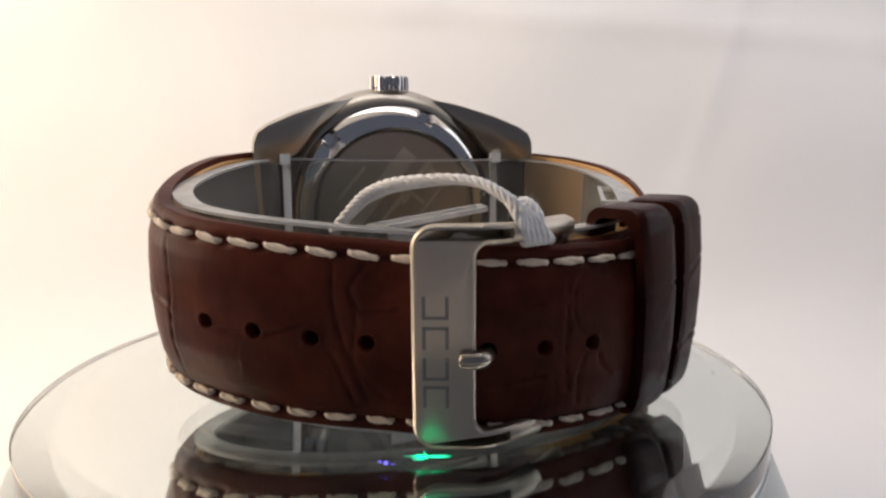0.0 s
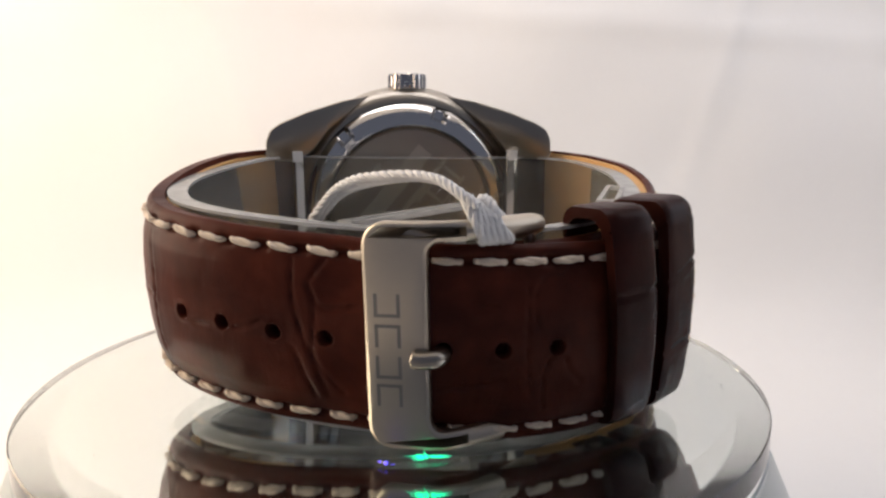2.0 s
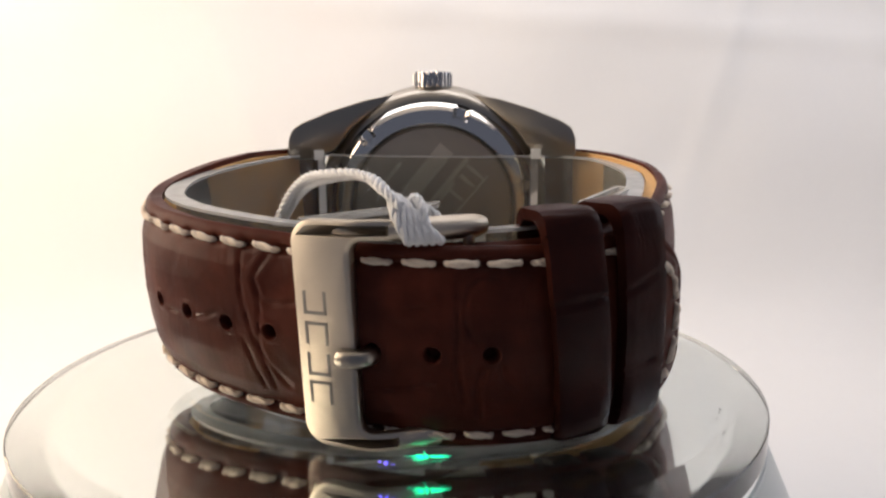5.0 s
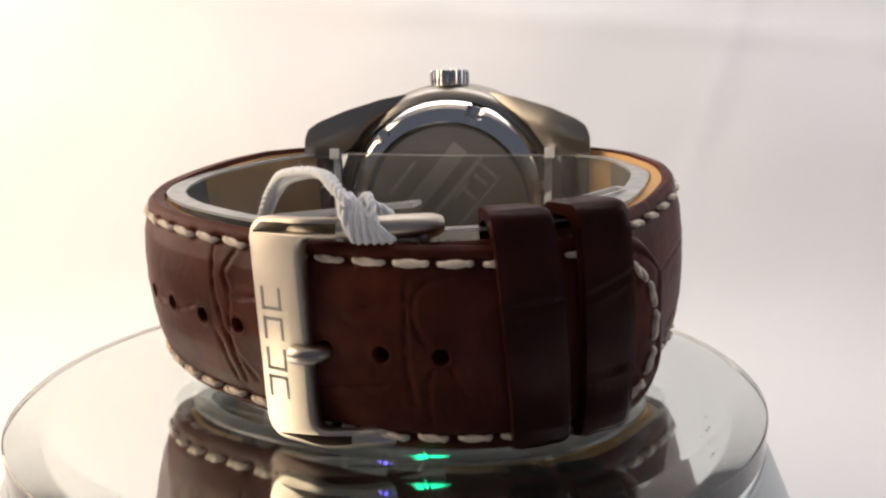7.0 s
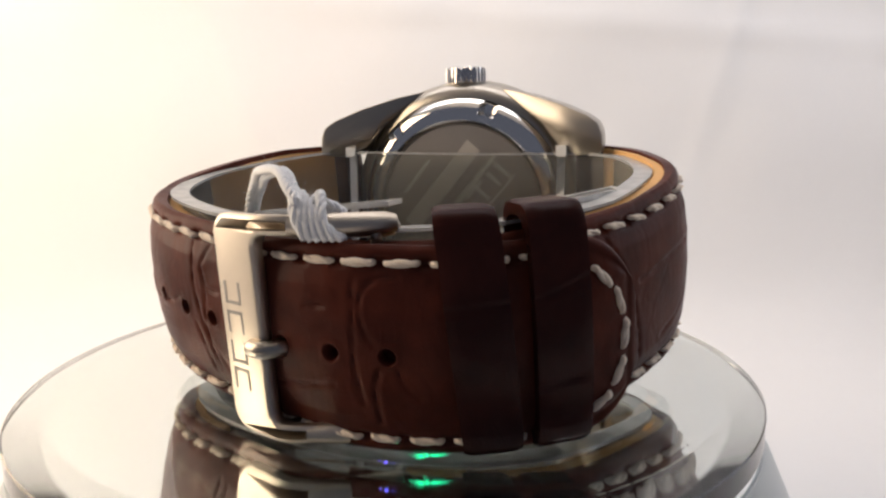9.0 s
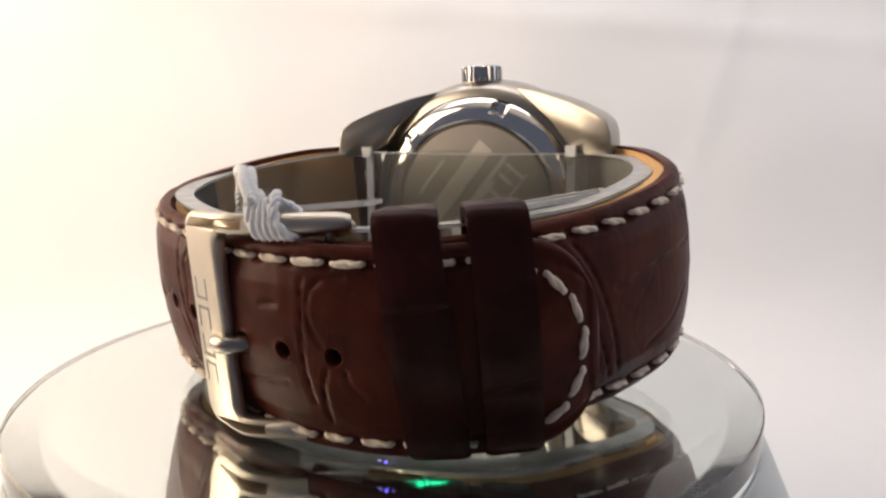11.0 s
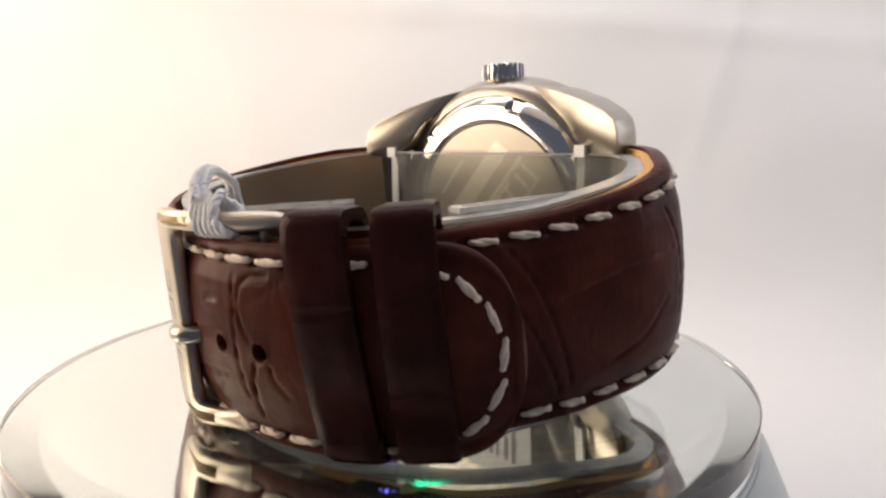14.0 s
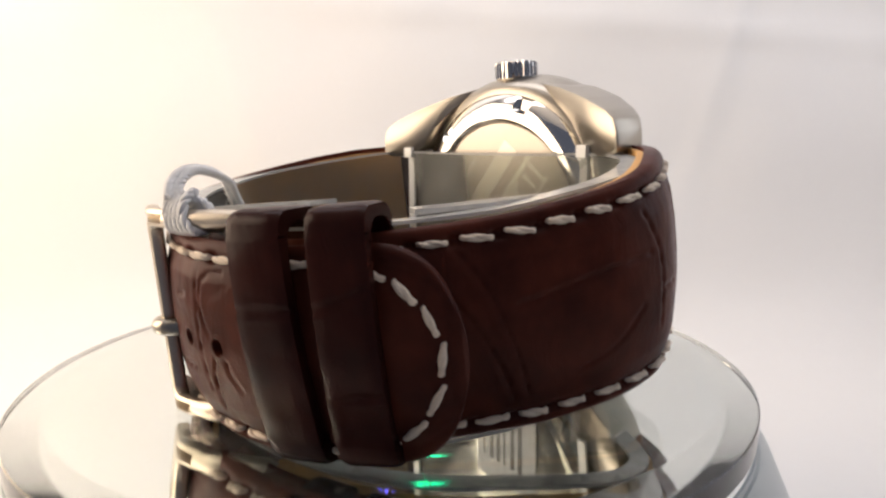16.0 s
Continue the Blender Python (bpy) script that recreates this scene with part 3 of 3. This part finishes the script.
    for side in (-1, 1):              # knuckles round the pin bar at the end of each arm
        zc = top - 1.35 if side > 0 else bot + 1.35
        arm_line = [P(a, bend(a) - 1.0, zc) for a in np.linspace(7.6, end + 1.5, 12)]
        part("arm_end", tube(arm_line, 1.5, 14, taper=lambda u: 0.72 + 0.28 * min(1.0, u / 0.35) if u < 0.9 else 1.0 - 2.6 * (u - 0.9)), BRUSHED, buckle, "rounded thick end of a buckle arm", 50)
    part("prong", tube(pts, 1.2, 14, taper=lambda u: 1.0 if u < 0.9 else max(0.35, math.sqrt(1 - ((u - 0.9) / 0.105) ** 2))), STEEL, buckle, "short polished steel prong")
    # engraved mark: four plain shapes down the plate
    for k, zc in enumerate((-5.6, -2.0, 2.0, 5.8)):
        bm = bmesh.new()
        w, hh = 1.6, 1.45
        for x0, x1, za, zb in ((-w, -w + 0.42, -hh, hh), (w - 0.42, w, -hh, hh), (-w, w, -hh, -hh + 0.42) if k % 2 else (-w, w, hh - 0.42, hh)):
            vs = [bm.verts.new(P(x, face_out + 0.03, z0 + zc + z)) for x, z in ((x0 - 1.2, za), (x1 - 1.2, za), (x1 - 1.2, zb), (x0 - 1.2, zb))]
            ws = [bm.verts.new(v.co + Vector((0, 0.1, 0))) for v in vs]
            bm.faces.new(vs)
            bm.faces.new(ws[::-1])
            for q2 in range(4):
                bm.faces.new((vs[q2], ws[q2], ws[(q2 + 1) % 4], vs[(q2 + 1) % 4]))
        part("engraved_shape", bm, ETCH, plate, "dark engraved shape")


def build_case(watch):
    case = part("case", bmesh.new(), STEEL, watch, "steel watch case seen from its back")
    case.matrix_local = Matrix.Translation(CASE_AT * U) @ pose(0, 0, 0, 4.0, 0, CASE_YAW)
    turn = Matrix.Rotation(radians(-90), 4, "X")     # lathe axis z becomes +y, towards the dial
    R = 25.7

    def turned(name, prof, material, label="", segs=128, angle=30):
        bm = lathe(prof, segs)
        bm.transform(turn)
        return part(name, bm, material, case, label, angle)
    turned("middle_case", [(22.0, -3.0), (23.4, -2.6), (24.6, -1.4), (25.3, 0.6), (R, 4.0), (R, 7.4), (25.2, 8.8), (24.6, 9.2), (23.2, 8.4), (20, 7.4)], STEEL, "brushed steel middle case")
    turned("bezel", [(24.7, 8.9), (24.8, 10.4), (24.1, 11.8), (22.6, 12.5), (21.2, 12.2), (20.4, 8.9)], STEEL, "brushed steel bezel")
    turned("dial", [(0, 9.0), (20.6, 9.0), (20.6, 7.8), (0, 7.8)], DIAL, "dark dial")
    turned("crystal", [(0, 12.9), (20.9, 12.5), (20.9, 11.7), (0, 12.1)], CLEAR, "flat clear crystal")
    # caseback: notched polished ring and flat centre
    bm = bmesh.new()
    segs = 144
    rows = []
    for k in range(segs):
        a = k * math.tau / segs
        notch = (k - 4) % 24 < 3
        o, m, i = 22.3, 20.1, 17.6
        yo, ym, yi = -2.3, -4.6, -4.9
        if notch:
            ym = -3.0
        prof = [(o, -2.0), (o, yo), ((o + m) / 2 + 0.2, -2.9 if notch else -3.7), (m, ym), (19.6, -3.05 if notch else -4.75), (19.1, yi), (i, -4.9), (i - 0.5, -4.6), (i - 0.8, -4.0), (i - 0.9, -2.4)]
        rows.append([bm.verts.new((r * math.cos(a), y, r * math.sin(a))) for r, y in prof])
    for k in range(segs):
        a, b = rows[k], rows[(k + 1) % segs]
        for j in range(len(a) - 1):
            bm.faces.new((a[j], b[j], b[j + 1], a[j + 1]))
    part("caseback_ring", bm, RING, case, "polished screw ring with square notches", 25)
    plate = turned("caseback", [(0, -4.0), (16.6, -4.0), (16.75, -3.85), (16.75, -2.5), (0, -2.5)], SATIN, "flat satin caseback with engraved lines")
    for k, (x, z, w, hh, rot) in enumerate(((-4.0, 4.0, 22.0, 3.6, -50), (-0.2, 1.2, 24.0, 1.0, -50), (3.0, 3.4, 5.0, 0.8, -50), (7.2, 5.6, 3.6, 0.8, 40), (9.0, 7.4, 4.4, 0.8, 40), (4.6, 2.8, 4.4, 0.8, 40), (6.5, 0.5, 16.0, 0.5, -50), (-9.5, 6.0, 9.0, 0.7, -50))):
        bm = bmesh.new()
        bmesh.ops.create_cube(bm, size=1, matrix=Matrix.Translation((x, -4.0, z)) @ Matrix.Rotation(radians(rot), 4, "Y") @ Matrix.Diagonal((w, 0.12, hh, 1)))
        part("engraved_line", bm, LINE, plate, "etched line")
    # lugs
    for sx in (-1, 1):
        for sz in (-1, 1):
            poly = [(8, 23.6), (14, 22.4), (21, 20.2), (26.2, 18.0), (28.2, 16.6), (29.0, 14.6), (29.2, 11.2), (27.6, 10.5), (23.5, 10.5), (20.2, 12.2), (17, 16.5)]
            q = [(sx * x, sz * z) for x, z in poly]
            bm = slab(q, lambda x: -1.0 - 8.2 * (abs(x) - 8) / 21, lambda x: 8.8 - 10.0 * max(0, (abs(x) - 13) / 16) ** 1.5, 0.55)
            part("lug", bm, STEEL, case, "brushed lug with polished edge", 25)
        part("spring_bar", tube([(sx * 27.0, -0.4, -13), (sx * 27.0, -0.4, 13)], 0.8, 10), CHROME, case)
    # crown
    bm = bmesh.new()
    n = 96
    levels = [(2.6, 24.0, 0), (2.6, 24.6, 0), (3.5, 24.7, 0), (3.9, 25.0, 0.2), (4.05, 25.4, 0.32), (4.05, 27.5, 0.32), (3.85, 28.0, 0.15), (3.3, 28.3, 0), (2.4, 28.25, 0)]
    rows = []
    for r, z, d in levels:
        rows.append([bm.verts.new(((r - d * (1 if (k // 2) % 2 else -0.2)) * math.cos(k * math.tau / n), 2.0 + (r - d * (1 if (k // 2) % 2 else -0.2)) * math.sin(k * math.tau / n), z)) for k in range(n)])
    for a, b in zip(rows, rows[1:]):
        for k in range(n):
            bm.faces.new((a[k], a[(k + 1) % n], b[(k + 1) % n], b[k]))
    bm.faces.new(rows[-1])
    bm.faces.new(rows[0])
    part("crown", bm, CHROME, case, "fluted polished crown", 25)


def build_watch():
    watch = thing("wrist_watch", "brown leather strap watch lying on its side on the mirror", "watch")
    build_straps(watch)
    build_loop(watch, TAIL.nearest(33.4, -31.1), TAIL.nearest(38.5, -26.3), 1)
    build_loop(watch, TAIL.nearest(40.3, -24.3), TAIL.nearest(44.5, -19.2), 2)
    build_buckle(watch)
    build_case(watch)
    return watch


CUFF_HALF = lambda s: 14.4


def build_cuff():
    cuff = thing("watch_cuff", "clear plastic holder ring inside the strap with frosted rims", "holder")
    part("wall", ribbon(CUFF, 0, CUFF.length, -0.985, 0.895, CUFF_HALF, -0.2, -0.7), CLEAR, cuff, "clear plastic wall")
    for v0, v1 in ((0.90, 0.93), (-1.02, -0.99)):
        part("rim", ribbon(CUFF, 4, CUFF.length - 4, v0, v1, CUFF_HALF, 1.2, -1.7), FROST, cuff, "frosted rim")
    back = Ring([(-24.5, 13.5), (-19, 14.6), (-6, 17.6), (8, 22.0), (18, 26.6), (25.5, 29.0)])
    part("back_wall", ribbon(back, 0, back.length, -0.885, 0.90, CUFF_HALF, 0.3, -0.2), CLEAR, cuff, "clear plastic back wall")
    part("back_rim", ribbon(back, 0, back.length, 0.905, 0.93, CUFF_HALF, 0.35, -0.25), FROST, cuff, "thin frosted edge of the back wall")
    for (ax, ay, az), (bx, by, bz), wide in (((-1.0, -30.5, 30.6), (15.0, -16.8, 32.2), 4.0), ((35.2, -12.2, 32.2), (38.8, 6.3, 33.6), 3.4),
                                             ((-1.0, -30.5, 7.4), (15.0, -16.8, 9.6), 4.0), ((34.6, -12.0, 8.6), (38.2, 6.5, 11.2), 3.4)):
        bm = bmesh.new()
        a, b = Vector((ax, ay, az)), Vector((bx, by, bz))
        t = (b - a).normalized()
        w = Vector((t.y, -t.x, 0)) * wide / 2
        ring_o = [a - w, b - w, b + w - t * 2.0, a + w]
        ring_i = [a - w * 0.55 + t * 1.2, b - w * 0.55 - t * 1.6, b + w * 0.55 - t * 2.6, a + w * 0.55 + t * 1.2]
        up = Vector((0, 0, 0.35))
        lv = [[bm.verts.new(p + d) for p in ring] for ring, d in ((ring_o, up), (ring_i, up), (ring_i, -up), (ring_o, -up))]
        for m in range(4):
            for k in range(4):
                bm.faces.new((lv[m][k], lv[m][(k + 1) % 4], lv[(m + 1) % 4][(k + 1) % 4], lv[(m + 1) % 4][k]))
        part("slot_tab", bm, FROST, cuff, "frosted locking tab with a slot")
    # upright ends of the back wall; their bright reflection is coloured in as white
    for x, y, hx, hy, yaw in ((-22.8, 12.6, -23.0, 12.2, 25), (19.0, 26.4, 19.4, 25.8, 15)):
        bm = bmesh.new()
        for px, py, w, d, za, zb in ((x, y, 1.5, 0.6, 13.0, 38.2), (hx, hy, 2.0, 1.6, 38.2, 40.3)):
            bmesh.ops.create_cube(bm, size=1, matrix=Matrix.Translation((px, py, (za + zb) / 2)) @ Matrix.Rotation(radians(yaw), 4, "Z") @ Matrix.Diagonal((w, d, zb - za, 1)))
        part("corner_post", bm, POST_SHINE, cuff, "upright wall end with a small hooked top, white for its shine")
    # printed sticker low on the back wall
    sm = back.nearest(3, 20.5)
    label = part("sticker", ribbon(back, sm - 7, sm + 7, -0.85, -0.1, CUFF_HALF, 0.75, 0.45), LABEL, cuff, "grey sticker with printed bars")
    for k in range(6):
        s0 = sm - 5.4 + 1.7 * k
        part("printed_bar", ribbon(back, s0, s0 + (0.9 if k % 3 else 0.5), -0.72, -0.28, CUFF_HALF, 0.83, 0.79, 0.4), INK, label)
    return cuff


def build_string():
    st = thing("tag_string", "white twisted cotton string knotted round the buckle", "string")
    line = catmull([(-7.4, -26.4, 29.5), (-4.5, -28.0, 32.5), (-2.1, -29.0, 34.7), (1.1, -31.0, 36.3), (5.0, -33.0, 37.1), (9.2, -34.8, 37.3), (12.6, -36.5, 36.6),
                    (15.2, -37.9, 35.0), (17.6, -38.4, 33.2)], 18)

    def strands(line, count, r, R, turns, parent, name):
        pts = [Vector(p) for p in line]
        for c in range(count):
            out = []
            for i, p in enumerate(pts):
                t = (pts[min(i + 1, len(pts) - 1)] - pts[max(i - 1, 0)]).normalized()
                u = t.cross(Vector((0, 0, 1)))
                u = u.normalized() if u.length > 1e-4 else Vector((1, 0, 0))
                w = t.cross(u)
                a = turns * math.tau * i / len(pts) + c * math.tau / count
                out.append(p + (u * math.cos(a) + w * math.sin(a)) * R)
            part(name, tube(out, r, 7), STRING, parent, angle=80)
    for dx, dy, dz in ((0, -0.25, 0.2), (0.25, 0.75, -0.3)):
        strands([Vector(p) + Vector((dx, dy, dz + 0.3 * math.sin(i * 0.06 + dy))) for i, p in enumerate(line)], 3, 0.35, 0.32, 9.5, st, "strand")
    KNOT = Vector((18.2, -37.0, 32.0))
    # slanting turns round the buckle's upper arm, and a short bight
    for k in range(5):
        u = k / 4
        turn = catmull([(15.3 + 0.7 * u, -37.6 + 0.7 * u, 35.3 - 0.1 * u), (15.9 + 1.7 * u, -38.6 + 1.2 * u, 34.4 - 0.4 * u), (17.0 + 2.9 * u, -39.4 + 2.0 * u, 32.0), (18.2 + 3.8 * u, -38.9 + 2.5 * u, 29.3),
                        (17.9 + 4.0 * u, -36.7 + 2.4 * u, 29.0), (17.6 + 3.6 * u, -35.0 + 2.2 * u, 31.4), (16.8 + 2.6 * u, -35.5 + 1.7 * u, 33.3), (16.2 + 1.6 * u, -36.9 + 1.1 * u, 33.9)], 8)
        turn = [KNOT + (Vector(p) - KNOT) * 0.78 for p in turn]
        strands(turn, 3, 0.35, 0.31, 4.5, st, "knot_turn")
    strands(catmull([(17.4, -37.2, 33.2), (17.5, -35.9, 33.8), (18.0, -35.5, 34.4), (18.8, -36.1, 34.1), (19.7, -37.0, 32.8), (20.2, -37.2, 30.4)], 8), 3, 0.34, 0.31, 3.0, st, "bight")
    # loose fibres
    rnd = random.Random(4)
    bm = bmesh.new()
    for k in range(240):
        p = Vector(line[rnd.randrange(len(line))]) if k % 3 else Vector((16 + rnd.uniform(0, 3.6), -38.0, 33 + rnd.uniform(-3, 2)))
        d = Vector((rnd.gauss(0, 1), rnd.gauss(0, 1), rnd.gauss(0.2, 1))).normalized()
        a, b = p + d * 0.5, p + d * rnd.uniform(0.9, 1.9) + Vector((rnd.gauss(0, 0.3), 0, rnd.gauss(0, 0.3)))
        w = d.orthogonal().normalized() * 0.03
        x = d.cross(w)
        va = [bm.verts.new(a + q) for q in (w, x, -w - x)]
        vb = bm.verts.new(b)
        for q in range(3):
            bm.faces.new((va[q], va[(q + 1) % 3], vb))
    part("fuzz", bm, STRING, st, "loose cotton fibres")
    return st


def build_glints():
    rnd = random.Random(11)
    # Coloured glints on the clear plastic, put in as small glowing shapes.
    for x, y, c, s, n in ((5.9, -41.5, (0.02, 0.9, 0.42), 2.0, 16), (1.0, -43.0, (0.15, 0.12, 1.0), 2.0, 3)):
        z = GLASS_TOP
        bm = lathe([(0, z + 0.4), (0.13, z + 0.34), (0.2, z + 0.2), (0.22, z + 0.01), (0, z + 0.01)], 16)
        bm.transform(Matrix.Translation((x, y, 0)))
        for k in range(n):                     # thin glowing slivers imitate the streaks of the sparkle
            a, r0 = rnd.uniform(0, math.tau), rnd.uniform(0.3, 0.6)
            r1 = r0 + rnd.uniform(0.4, 2.0 if n > 5 else 0.6)
            d, w = Vector((math.cos(a) * 1.3, math.sin(a) * 0.9, 0)), Vector((-math.sin(a), math.cos(a), 0)) * rnd.uniform(0.02, 0.05)
            up = Vector((0, 0, rnd.uniform(0.05, 0.35)))
            o = Vector((x, y, z + 0.02))
            v = [bm.verts.new(o + q) for q in (d * r0 - w, d * r1, d * r0 + w, d * r0 + up)]
            for q in ((0, 1, 2), (0, 3, 1), (1, 3, 2), (2, 3, 0)):
                bm.faces.new([v[i] for i in q])
        name = "green" if c[1] > 0.5 else "violet"
        tagged(part("colour_glint", bm, glow(name + "_glow", c, s)), "tiny " + name + " glint on the clear plastic, drawn as a glowing shape", "light")


build_sheet()
build_bouncers()
PLATTER = build_turntable()
WATCH = build_watch()
CUFF_THING = build_cuff()
STRING_THING = build_string()
build_glints()


# ---- movement ----
def motions():
    rows = []
    for k in range(33):
        t = k * 0.5
        dz = float(np.interp(t, [0, 0.5, 1, 3, 4, 6.5, 7.2, 8.5, 16], [-0.93, -0.67, -0.45, -0.45, -0.28, -0.05, 0.12, 0.33, 0.25]))
        rows.append((t, pose(0, 0, dz * U, 0, 0, SPIN * t)))
    for ob in (PLATTER, WATCH, CUFF_THING, STRING_THING):
        walk(ob, rows)


motions()
